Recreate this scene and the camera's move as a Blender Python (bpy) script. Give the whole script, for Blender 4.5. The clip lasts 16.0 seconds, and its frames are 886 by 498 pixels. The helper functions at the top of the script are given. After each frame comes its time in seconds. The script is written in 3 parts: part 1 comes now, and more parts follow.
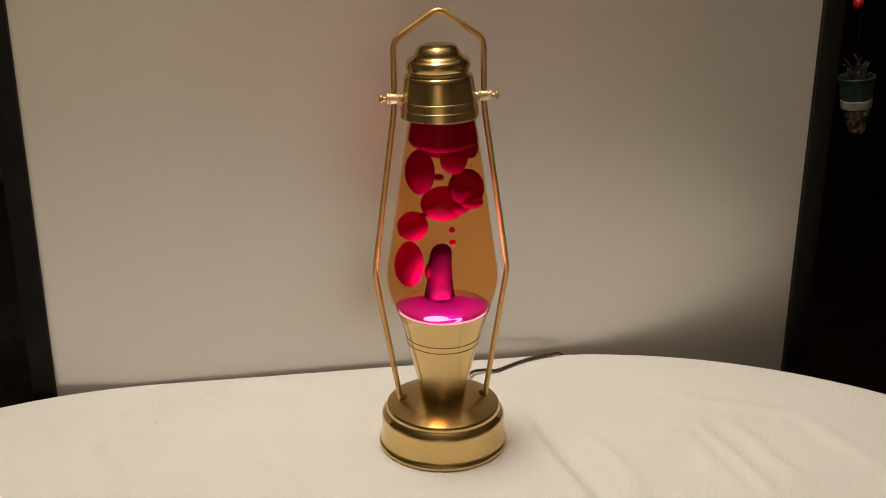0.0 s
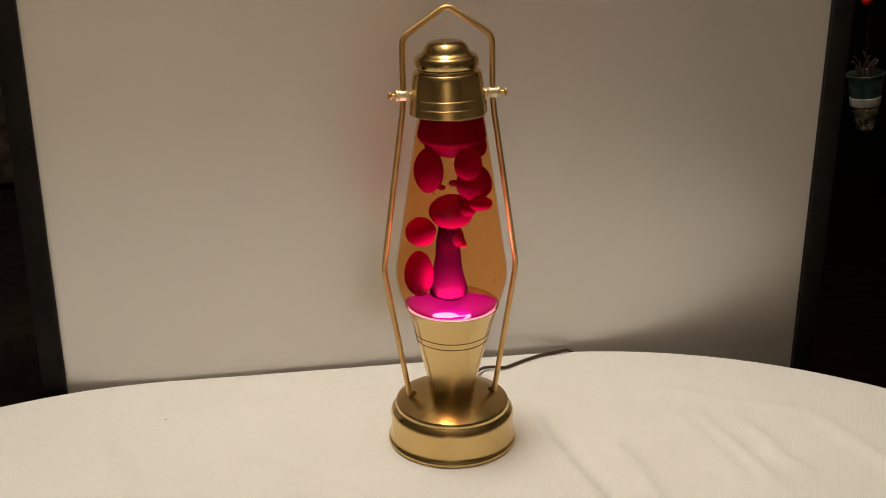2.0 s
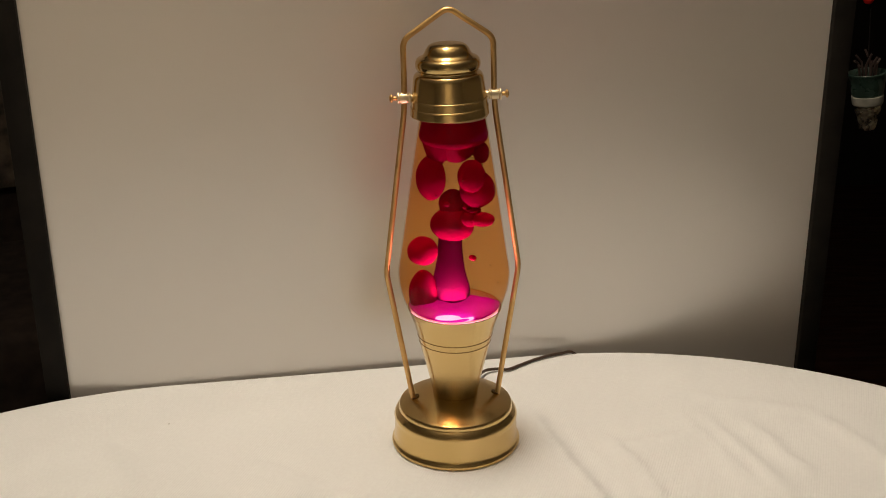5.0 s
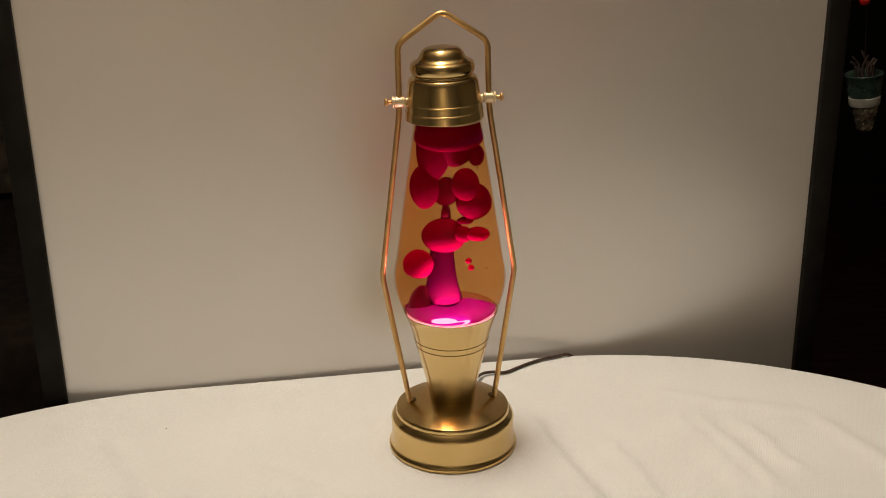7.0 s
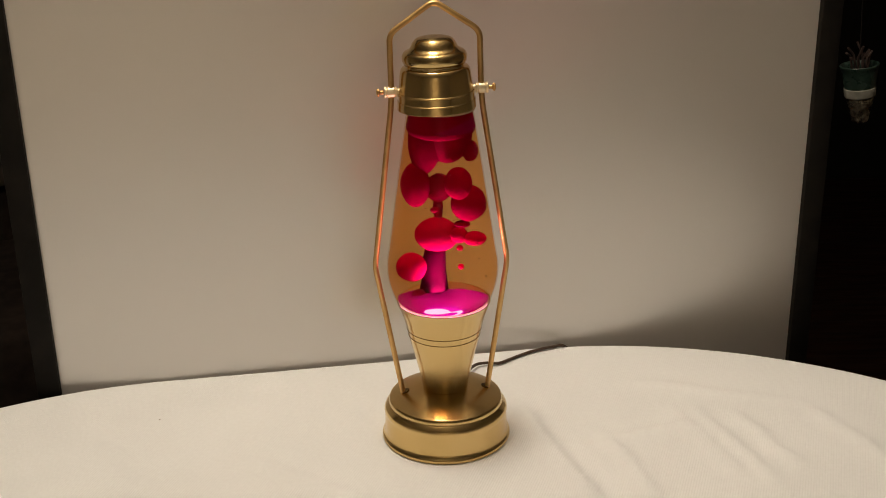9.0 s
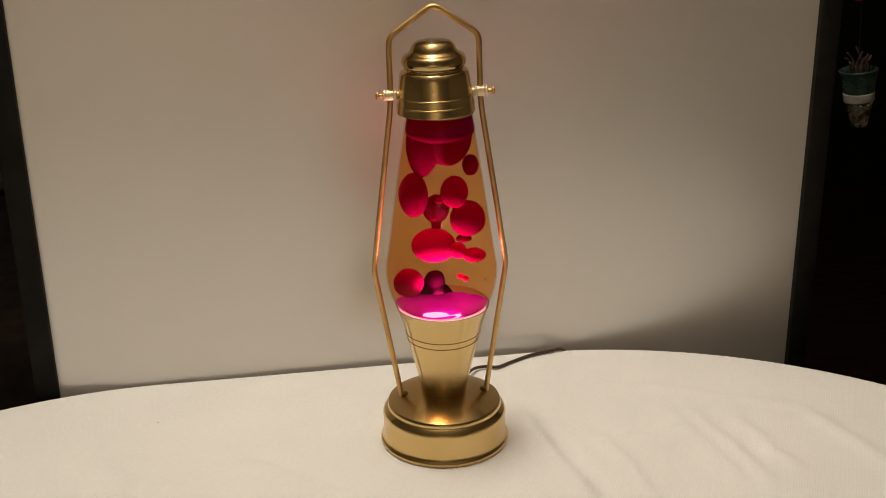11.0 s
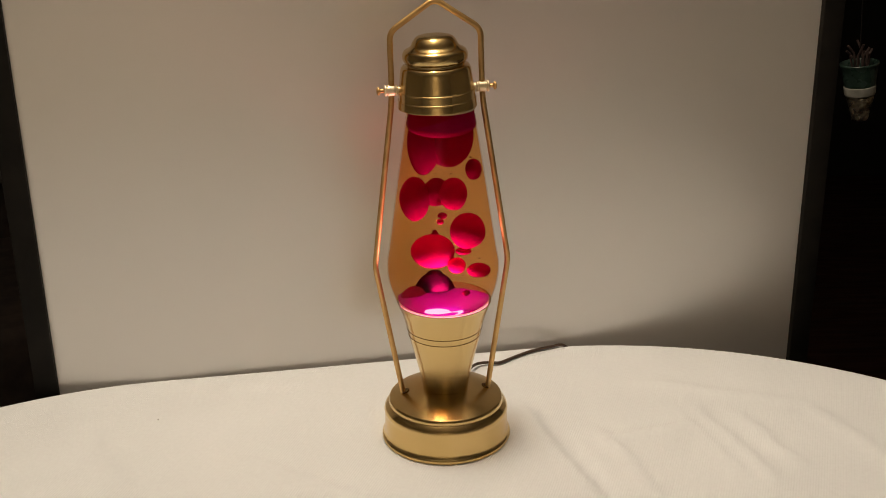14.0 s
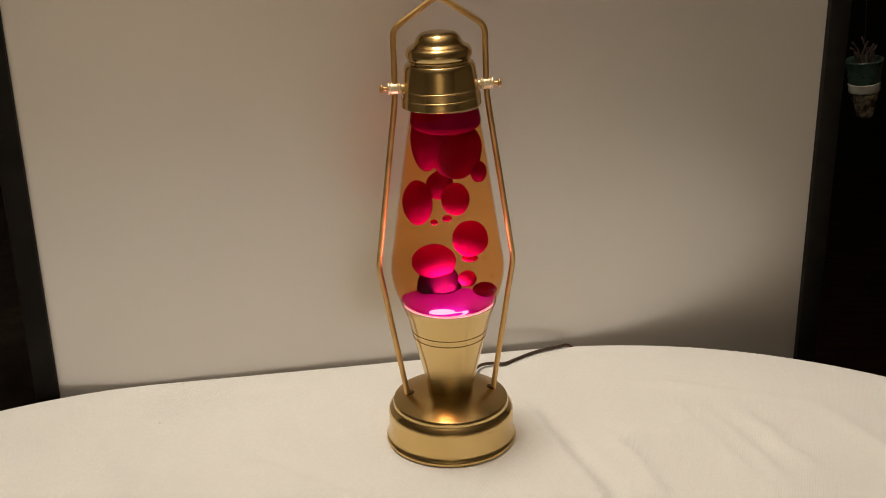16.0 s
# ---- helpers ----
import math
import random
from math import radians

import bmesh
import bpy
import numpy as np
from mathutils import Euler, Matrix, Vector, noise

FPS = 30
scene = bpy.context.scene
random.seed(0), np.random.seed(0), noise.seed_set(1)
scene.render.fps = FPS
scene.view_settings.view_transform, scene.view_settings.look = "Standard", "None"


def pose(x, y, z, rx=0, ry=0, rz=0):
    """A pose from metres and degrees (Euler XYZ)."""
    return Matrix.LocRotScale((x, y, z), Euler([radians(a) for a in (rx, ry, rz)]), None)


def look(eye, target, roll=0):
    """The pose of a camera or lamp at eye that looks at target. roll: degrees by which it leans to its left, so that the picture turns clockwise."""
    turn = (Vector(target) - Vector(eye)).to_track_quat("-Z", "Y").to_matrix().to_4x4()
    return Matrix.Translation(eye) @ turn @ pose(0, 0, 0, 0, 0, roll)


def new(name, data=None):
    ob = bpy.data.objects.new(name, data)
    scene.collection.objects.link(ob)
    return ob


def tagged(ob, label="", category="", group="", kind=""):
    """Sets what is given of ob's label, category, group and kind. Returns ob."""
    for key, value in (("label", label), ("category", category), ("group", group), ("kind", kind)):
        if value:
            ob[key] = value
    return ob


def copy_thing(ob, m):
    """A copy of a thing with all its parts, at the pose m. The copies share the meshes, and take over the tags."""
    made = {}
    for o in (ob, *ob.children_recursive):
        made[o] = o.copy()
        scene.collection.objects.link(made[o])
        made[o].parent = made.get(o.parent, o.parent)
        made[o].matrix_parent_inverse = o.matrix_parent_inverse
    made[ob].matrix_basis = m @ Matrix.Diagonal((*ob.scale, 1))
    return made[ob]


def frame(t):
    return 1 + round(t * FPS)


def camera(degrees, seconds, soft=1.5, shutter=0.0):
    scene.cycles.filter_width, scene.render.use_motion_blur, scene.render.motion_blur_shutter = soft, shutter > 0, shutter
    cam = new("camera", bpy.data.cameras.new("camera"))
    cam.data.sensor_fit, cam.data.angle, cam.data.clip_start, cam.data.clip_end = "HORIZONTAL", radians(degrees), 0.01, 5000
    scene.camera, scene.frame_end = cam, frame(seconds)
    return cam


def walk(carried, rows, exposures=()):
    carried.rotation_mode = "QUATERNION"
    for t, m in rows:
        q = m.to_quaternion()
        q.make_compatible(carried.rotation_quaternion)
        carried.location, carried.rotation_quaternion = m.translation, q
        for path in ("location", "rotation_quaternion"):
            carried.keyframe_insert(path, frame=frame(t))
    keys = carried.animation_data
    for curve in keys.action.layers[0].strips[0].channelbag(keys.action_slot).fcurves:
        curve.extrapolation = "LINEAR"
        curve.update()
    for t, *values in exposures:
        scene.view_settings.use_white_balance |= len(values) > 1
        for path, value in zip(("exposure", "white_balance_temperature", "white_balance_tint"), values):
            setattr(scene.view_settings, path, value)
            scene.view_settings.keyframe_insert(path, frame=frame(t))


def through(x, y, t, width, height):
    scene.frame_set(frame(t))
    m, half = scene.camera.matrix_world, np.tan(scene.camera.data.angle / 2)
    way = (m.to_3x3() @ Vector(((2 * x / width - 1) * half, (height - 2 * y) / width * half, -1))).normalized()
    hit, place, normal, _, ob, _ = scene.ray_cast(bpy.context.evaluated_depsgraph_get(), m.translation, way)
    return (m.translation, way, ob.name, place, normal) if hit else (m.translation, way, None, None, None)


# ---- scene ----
cam = camera(42.0, 16.0, soft=0.95)
PATH = [
    (0, pose(0.0000, -0.8913, 0.5136, 69.396, 0.000, 0.000)),
    (0.5, pose(0.0013, -0.8951, 0.5133, 69.460, 0.058, 0.298)),
    (1, pose(0.0009, -0.8971, 0.5134, 69.363, 0.090, 0.339)),
    (1.5, pose(-0.0013, -0.8934, 0.5117, 69.352, 0.180, 0.241)),
    (2, pose(-0.0008, -0.8935, 0.5119, 69.373, 0.220, 0.341)),
    (2.5, pose(0.0011, -0.8950, 0.5155, 69.398, 0.216, 0.461)),
    (3, pose(-0.0000, -0.8959, 0.5136, 69.617, 0.428, 0.527)),
    (3.5, pose(-0.0020, -0.8921, 0.5128, 69.512, 0.489, 0.525)),
    (4, pose(-0.0007, -0.8924, 0.5126, 69.556, 0.563, 0.517)),
    (4.2, pose(-0.0007, -0.8923, 0.5127, 69.325, 0.520, 0.439)),
    (6.5, pose(-0.0007, -0.8910, 0.5118, 69.687, 0.768, 0.234)),
    (7, pose(0.0032, -0.8926, 0.5130, 69.577, 0.893, 0.248)),
    (7.5, pose(0.0049, -0.8948, 0.5130, 69.465, 0.997, 0.223)),
    (8, pose(0.0062, -0.8937, 0.5124, 69.440, 1.111, 0.171)),
    (8.5, pose(0.0060, -0.8920, 0.5106, 69.338, 1.071, 0.185)),
    (9, pose(0.0082, -0.8929, 0.5102, 69.264, 0.938, 0.168)),
    (11.5, pose(0.0087, -0.8935, 0.5088, 69.537, 0.800, 0.149)),
    (12, pose(0.0068, -0.8908, 0.5099, 69.235, 0.679, -0.027)),
    (12.5, pose(0.0056, -0.8907, 0.5097, 69.160, 0.688, -0.110)),
    (13, pose(0.0045, -0.8886, 0.5073, 69.130, 0.760, -0.154)),
    (13.5, pose(0.0041, -0.8880, 0.5098, 69.003, 0.659, 0.011)),
    (14, pose(0.0054, -0.8873, 0.5100, 69.128, 0.861, 0.037)),
    (14.5, pose(0.0083, -0.8924, 0.5119, 69.372, 0.919, 0.135)),
    (15, pose(0.0049, -0.8924, 0.5113, 69.589, 0.962, 0.152)),
    (15.5, pose(0.0042, -0.8908, 0.5116, 69.580, 0.903, 0.201)),
    (16, pose(0.0017, -0.8766, 0.5054, 69.146, 1.136, -0.067)),
]


# ---- light ----
world = bpy.data.worlds.new("night")
scene.world = world
world.use_nodes = True
world.node_tree.nodes["Background"].inputs[0].default_value = (0.010, 0.008, 0.006, 1)
world.node_tree.nodes["Background"].inputs[1].default_value = 0.3
scene.view_settings.exposure = 0.0


def area_lamp(name, place, target, size, watts, colour, spread=180):
    data = bpy.data.lights.new(name, "AREA")
    data.shape, data.size, data.energy, data.color = "DISK", size, watts, colour
    data.spread = radians(spread)
    ob = new(name, data)
    ob.matrix_world = look(place, target)
    return ob


# the ceiling lamp over the table, and the bulb in the foot of the lava lamp
area_lamp("ceiling_glow", (-0.09, 0.030, 1.30), (-0.09, 0.031, 0), 0.26, 9.8, (1.0, 0.83, 0.635))
area_lamp("bulb_glow", (0, -0.0180, 0.1369), (0, -0.0179, 0.3), 0.028, 0.17, (0.98, 0.42, 0.80), 130)
# upward lamp added at the fixture, brightens the ceiling that the brass reflects
area_lamp("ceiling_uplight", (-0.09, 0.030, 1.36), (-0.09, 0.031, 3), 0.26, 20.0, (1.0, 0.83, 0.635))
# a fill lamp added out of view, lights the south wall for the brass
area_lamp("south_wall_fill", (-0.10, -2.45, 1.30), (-0.10, -2.449, 0), 0.26, 20.0, (1.0, 0.83, 0.635), 105)


# ---- materials ----
def material(name):
    m = bpy.data.materials.new(name)
    m.use_nodes = True
    n = m.node_tree.nodes
    n.clear()
    return m, n, m.node_tree.links, n.new("ShaderNodeOutputMaterial")


def noise_ramp(n, l, scale, lo, hi, detail=4, stretch=(1, 1, 1), space="Object", spot=(0.35, 0.65)):
    co = n.new("ShaderNodeTexCoord")
    mp = n.new("ShaderNodeMapping")
    mp.inputs["Scale"].default_value = stretch
    tx = n.new("ShaderNodeTexNoise")
    tx.inputs["Scale"].default_value, tx.inputs["Detail"].default_value = scale, detail
    l.new(co.outputs[space], mp.inputs[0])
    l.new(mp.outputs[0], tx.inputs["Vector"])
    rp = n.new("ShaderNodeValToRGB")
    rp.color_ramp.elements[0].position, rp.color_ramp.elements[1].position = spot
    rp.color_ramp.elements[0].color, rp.color_ramp.elements[1].color = (*lo, 1), (*hi, 1)
    l.new(tx.outputs["Fac"], rp.inputs[0])
    return rp.outputs[0], tx.outputs["Fac"]


def surface(name, lo, hi, scale, rough, metal=0.0, bump=0.0, bump_scale=0.0, distance=0.001, stretch=(1, 1, 1), spec=0.5,
            rough_to=None, aniso=0.0, bump_stretch=(1, 1, 1), ior=1.5):
    m, n, l, out = material(name)
    b = n.new("ShaderNodeBsdfPrincipled")
    col, fac = noise_ramp(n, l, scale, lo, hi, stretch=stretch)
    l.new(col, b.inputs["Base Color"])
    b.inputs["Metallic"].default_value = metal
    b.inputs["Specular IOR Level"].default_value = spec
    b.inputs["IOR"].default_value = ior
    b.inputs["Anisotropic"].default_value = aniso
    if aniso:
        tg = n.new("ShaderNodeTangent")
        tg.direction_type, tg.axis = "RADIAL", "Z"
        l.new(tg.outputs[0], b.inputs["Tangent"])
        b.inputs["Anisotropic Rotation"].default_value = 0.25
    r, _ = noise_ramp(n, l, scale * 0.6, (rough,) * 3, ((rough_to or rough * 1.25),) * 3, stretch=stretch)
    l.new(r, b.inputs["Roughness"])
    if bump:
        _, f = noise_ramp(n, l, bump_scale, (0, 0, 0), (1, 1, 1), stretch=bump_stretch)
        bp = n.new("ShaderNodeBump")
        bp.inputs["Strength"].default_value, bp.inputs["Distance"].default_value = bump, distance
        l.new(f, bp.inputs["Height"])
        l.new(bp.outputs[0], b.inputs["Normal"])
    l.new(b.outputs[0], out.inputs[0])
    return m


BRASS = surface("satin_brass", (0.66, 0.475, 0.205), (0.70, 0.51, 0.235), 25, 0.19, 1.0, aniso=0.75, rough_to=0.22)
BRASS_FOOT = surface("brushed_brass", (0.64, 0.455, 0.185), (0.69, 0.495, 0.22), 25, 0.20, 1.0, aniso=0.7, rough_to=0.23)
BRASS_LIGHT = surface("bright_brass", (0.92, 0.78, 0.54), (0.95, 0.83, 0.60), 300, 0.36, 0.7)
BRASS_DARK = surface("groove_brass", (0.20, 0.13, 0.05), (0.26, 0.17, 0.07), 200, 0.45, 1.0)
WIRE = surface("aged_brass_wire", (0.62, 0.38, 0.15), (0.74, 0.50, 0.22), 55, 0.40, 1.0, 0.1, 400, 0.0002, rough_to=0.50)
BOARD = surface("satin_board", (0.62, 0.58, 0.535), (0.65, 0.605, 0.56), 5, 0.29, 0.0, 0.12, 6, 0.002, spec=1.0, rough_to=0.35, ior=2.4)
FRAME = surface("black_frame", (0.007, 0.006, 0.005), (0.012, 0.010, 0.008), 40, 0.55, spec=0.15)
CORD = surface("brown_cord", (0.045, 0.025, 0.014), (0.07, 0.04, 0.024), 200, 0.4)
DARK_WOOD = surface("dark_wood", (0.006, 0.0022, 0.0014), (0.016, 0.0055, 0.003), 9, 0.8, stretch=(1, 8, 1), spec=0.08)
# near-black copy of the wall paint: the room's dark put into the colour
WALL_DARKENED = surface("darkened_wall", (0.006, 0.0055, 0.005), (0.009, 0.008, 0.007), 3, 0.8, spec=0.05)
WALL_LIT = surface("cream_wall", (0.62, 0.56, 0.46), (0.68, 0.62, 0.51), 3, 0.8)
CEILING = surface("ceiling_paint", (0.72, 0.70, 0.66), (0.76, 0.74, 0.70), 6, 0.9)
CHARCOAL = surface("charcoal_upholstery", (0.012, 0.009, 0.008), (0.022, 0.016, 0.013), 30, 0.95, spec=0.1)
TABLE_WOOD = surface("oak", (0.22, 0.13, 0.06), (0.32, 0.2, 0.1), 12, 0.4, stretch=(1, 9, 1))


def cloth_material():
    m, n, l, out = material("white_ribbed_cotton")
    b = n.new("ShaderNodeBsdfPrincipled")
    col, _ = noise_ramp(n, l, 6, (0.79, 0.82, 0.85), (0.83, 0.86, 0.89), spot=(0.3, 0.7))
    col2, _ = noise_ramp(n, l, 260, (0.975, 0.975, 0.975), (1, 1, 1))
    mx = n.new("ShaderNodeMix")
    mx.data_type, mx.blend_type = "RGBA", "MULTIPLY"
    mx.inputs[0].default_value = 1
    l.new(col, mx.inputs[6])
    l.new(col2, mx.inputs[7])
    l.new(mx.outputs[2], b.inputs["Base Color"])
    b.inputs["Roughness"].default_value = 0.9
    b.inputs["Specular IOR Level"].default_value = 0.15
    b.inputs["Sheen Weight"].default_value = 0.1
    co = n.new("ShaderNodeTexCoord")
    mp = n.new("ShaderNodeMapping")
    mp.inputs["Rotation"].default_value = (0, 0, radians(18))
    l.new(co.outputs["Object"], mp.inputs[0])
    w = n.new("ShaderNodeTexWave")
    w.wave_type, w.bands_direction = "BANDS", "X"
    w.inputs["Scale"].default_value, w.inputs["Distortion"].default_value = 150, 1.0
    w.inputs["Detail"].default_value, w.inputs["Detail Scale"].default_value = 2, 3
    l.new(mp.outputs[0], w.inputs["Vector"])
    bp = n.new("ShaderNodeBump")
    bp.inputs["Strength"].default_value, bp.inputs["Distance"].default_value = 0.62, 0.0004
    _, patch = noise_ramp(n, l, 7, (0, 0, 0), (1, 1, 1), detail=2)
    mul = n.new("ShaderNodeMath")
    mul.operation = "MULTIPLY"
    l.new(w.outputs["Fac"], mul.inputs[0])
    l.new(patch, mul.inputs[1])
    l.new(mul.outputs[0], bp.inputs["Height"])
    _, f = noise_ramp(n, l, 22, (0, 0, 0), (1, 1, 1), detail=3)
    b2 = n.new("ShaderNodeBump")
    b2.inputs["Strength"].default_value, b2.inputs["Distance"].default_value = 0.22, 0.004
    l.new(f, b2.inputs["Height"])
    l.new(bp.outputs[0], b2.inputs["Normal"])
    l.new(b2.outputs[0], b.inputs["Normal"])
    l.new(b.outputs[0], out.inputs[0])
    return m


def wax_material(name, skin, through, clear, clear_share=0.25, glow_share=0.3):
    m, n, l, out = material(name)
    d = n.new("ShaderNodeBsdfDiffuse")
    t = n.new("ShaderNodeBsdfTranslucent")
    c, _ = noise_ramp(n, l, 35, tuple(0.9 * v for v in skin), skin)
    l.new(c, d.inputs[0])
    t.inputs[0].default_value = (*through, 1)
    mix = n.new("ShaderNodeMixShader")
    mix.inputs[0].default_value = glow_share
    l.new(d.outputs[0], mix.inputs[1])
    l.new(t.outputs[0], mix.inputs[2])
    tr = n.new("ShaderNodeBsdfTransparent")
    tr.inputs[0].default_value = (*clear, 1)
    mix2 = n.new("ShaderNodeMixShader")
    mix2.inputs[0].default_value = clear_share
    l.new(mix.outputs[0], mix2.inputs[1])
    l.new(tr.outputs[0], mix2.inputs[2])
    l.new(mix2.outputs[0], out.inputs[0])
    return m


# one wax in three copies, darkened for the column, pink for bulb light
WAX_RED = wax_material("red_wax", (0.41, 0.0014, 0.10), (0.50, 0.002, 0.13), (0.9, 0.02, 0.22), 0.20, 0.40)
WAX_SHADED = wax_material("shaded_red_wax", (0.075, 0.0005, 0.034), (0.15, 0.001, 0.075), (0.9, 0.02, 0.36), 0.15, 0.2)
WAX_LIT = wax_material("lit_pink_wax", (0.26, 0.0015, 0.16), (0.75, 0.004, 0.66), (0.95, 0.08, 0.70), 0.16, 0.75)


def glass_material(name, tint, gloss):
    m, n, l, out = material(name)
    tr = n.new("ShaderNodeBsdfTransparent")
    tr.inputs[0].default_value = (*tint, 1)
    g = n.new("ShaderNodeBsdfGlossy")
    g.inputs["Roughness"].default_value = 0.04
    lw = n.new("ShaderNodeLayerWeight")
    lw.inputs[0].default_value = 0.5
    pw = n.new("ShaderNodeMath")
    pw.operation = "POWER"
    pw.inputs[1].default_value = 5.0
    l.new(lw.outputs["Facing"], pw.inputs[0])
    sc = n.new("ShaderNodeMath")
    sc.operation = "MULTIPLY_ADD"
    sc.inputs[1].default_value, sc.inputs[2].default_value = 0.45 * gloss, 0.008 * gloss
    l.new(pw.outputs[0], sc.inputs[0])
    mix = n.new("ShaderNodeMixShader")
    l.new(sc.outputs[0], mix.inputs[0])
    l.new(tr.outputs[0], mix.inputs[1])
    l.new(g.outputs[0], mix.inputs[2])
    l.new(mix.outputs[0], out.inputs[0])
    return m


GLASS = glass_material("clear_glass", (0.97, 0.91, 0.86), 1.0)
LIQUID = glass_material("amber_liquid", (0.99, 0.73, 0.43), 0.15)


def glow_material(name, colour, strength):
    m, n, l, out = material(name)
    e = n.new("ShaderNodeEmission")
    e.inputs[0].default_value, e.inputs[1].default_value = (*colour, 1), strength
    l.new(e.outputs[0], out.inputs[0])
    return m


GLARE = glow_material("violet_glare", (0.72, 0.40, 1.0), 2.4)
GLOW_DISH = glow_material("lit_glow_dish", (0.86, 0.42, 1.0), 3.4)
DIFFUSER = glow_material("lit_diffuser", (1.0, 0.85, 0.62), 1.0)
TEAL = surface("teal_glaze", (0.012, 0.026, 0.020), (0.030, 0.056, 0.046), 60, 0.25)
PALE_BAND = surface("pale_band", (0.19, 0.19, 0.17), (0.28, 0.28, 0.25), 60, 0.5)
FOIL = surface("crumpled_foil", (0.22, 0.19, 0.14), (0.72, 0.66, 0.52), 120, 0.25, 0.9, 1.0, 90, 0.004)
RED_GLAZE = surface("red_glaze", (0.35, 0.010, 0.008), (0.50, 0.016, 0.012), 60, 0.2)
TWIG = surface("red_twig", (0.012, 0.004, 0.003), (0.05, 0.03, 0.025), 60, 0.6)
THROW = surface("patterned_throw", (0.006, 0.004, 0.003), (0.06, 0.045, 0.03), 30, 0.9)


# ---- mesh helpers ----
def part(name, bm, mat, parent=None, label="", smooth=True):
    me = bpy.data.meshes.new(name)
    bmesh.ops.recalc_face_normals(bm, faces=bm.faces)
    bm.to_mesh(me)
    bm.free()
    me.materials.append(mat)
    for p in me.polygons:
        p.use_smooth = smooth
    if smooth:
        me.set_sharp_from_angle(angle=radians(38))
    ob = new(name, me)
    if parent:
        ob.parent = parent
    if label:
        ob["label"] = label
    return ob


def thing(name, label, category, place=None, **more):
    ob = new(name)
    ob.empty_display_size = 0.05
    ob.matrix_world = place or Matrix()
    return tagged(ob, label, category, **more)


def softened(points, n=5):
    """A profile with each inner corner rounded a little."""
    res = [points[0]]
    for a, b, c in zip(points, points[1:], points[2:]):
        a, b, c = Vector(a), Vector(b), Vector(c)
        k = min((a - b).length, (c - b).length) * 0.42
        p, q = b + (a - b).normalized() * k, b + (c - b).normalized() * k
        for i in range(n + 1):
            t = i / n
            res.append(tuple(p * (1 - t) ** 2 + b * 2 * t * (1 - t) + q * t * t))
    return res + [points[-1]]


def lathe(profile, steps=96, wobble=None):
    bm = bmesh.new()
    rings = []
    for r, z in profile:
        if r < 1e-6:
            rings.append([bm.verts.new((0, 0, z))])
        else:
            rings.append([bm.verts.new((r * math.cos(i * math.tau / steps), r * math.sin(i * math.tau / steps), z)) for i in range(steps)])
    for a, b in zip(rings, rings[1:]):
        for i in range(steps):
            j = (i + 1) % steps
            if len(a) == 1 and len(b) == 1:
                continue
            if len(a) == 1:
                bm.faces.new((a[0], b[i], b[j]))
            elif len(b) == 1:
                bm.faces.new((a[i], a[j], b[0]))
            else:
                bm.faces.new((a[i], a[j], b[j], b[i]))
    if wobble:
        for v in bm.verts:
            v.co = wobble(v.co)
    return bm


def tube(points, radius, sides=14, cap=True):
    """A round rod along points, with mitred bends."""
    pts = [Vector(p) for p in points]
    bm = bmesh.new()
    up = Vector((0.13, 0.97, 0.2)).normalized()
    rings = []
    for i, p in enumerate(pts):
        a = (p - pts[i - 1]).normalized() if i else (pts[1] - p).normalized()
        b = (pts[i + 1] - p).normalized() if i + 1 < len(pts) else a
        d = (a + b).normalized()
        u = (up - d * up.dot(d)).normalized()
        w = d.cross(u)
        rings.append([bm.verts.new(p + (u * math.cos(k * math.tau / sides) + w * math.sin(k * math.tau / sides)) * radius) for k in range(sides)])
    for a, b in zip(rings, rings[1:]):
        for k in range(sides):
            bm.faces.new((a[k], a[(k + 1) % sides], b[(k + 1) % sides], b[k]))
    if cap:
        bm.faces.new(rings[0])
        bm.faces.new(rings[-1])
    return bm


def rounded_path(points, radius, n=7):
    pts = [Vector(p) for p in points]
    res = [pts[0]]
    for a, b, c in zip(pts, pts[1:], pts[2:]):
        k = min(radius, (a - b).length * 0.45, (c - b).length * 0.45)
        p, q = b + (a - b).normalized() * k, b + (c - b).normalized() * k
        for i in range(n + 1):
            t = i / n
            res.append(p * (1 - t) ** 2 + b * 2 * t * (1 - t) + q * t * t)
    return res + [pts[-1]]


def smooth_path(points, n=8):
    """A Catmull-Rom curve through points."""
    pts = [Vector(p) for p in points]
    pts = [pts[0] * 2 - pts[1]] + pts + [pts[-1] * 2 - pts[-2]]
    res = []
    for a, b, c, d in zip(pts, pts[1:], pts[2:], pts[3:]):
        for i in range(n):
            t = i / n
            res.append(0.5 * (b * 2 + (c - a) * t + (a * 2 - b * 5 + c * 4 - d) * t * t + (b * 3 - a - c * 3 + d) * t ** 3))
    return res + [pts[-2]]


def box(size, place=(0, 0, 0), bevel=0.0, segments=2):
    bm = bmesh.new()
    bmesh.ops.create_cube(bm, size=1)
    for v in bm.verts:
        v.co = Vector((v.co.x * size[0] + place[0], v.co.y * size[1] + place[1], v.co.z * size[2] + place[2]))
    if bevel:
        bmesh.ops.bevel(bm, geom=bm.edges[:], offset=bevel, segments=segments, profile=0.6, affect="EDGES")
    return bm


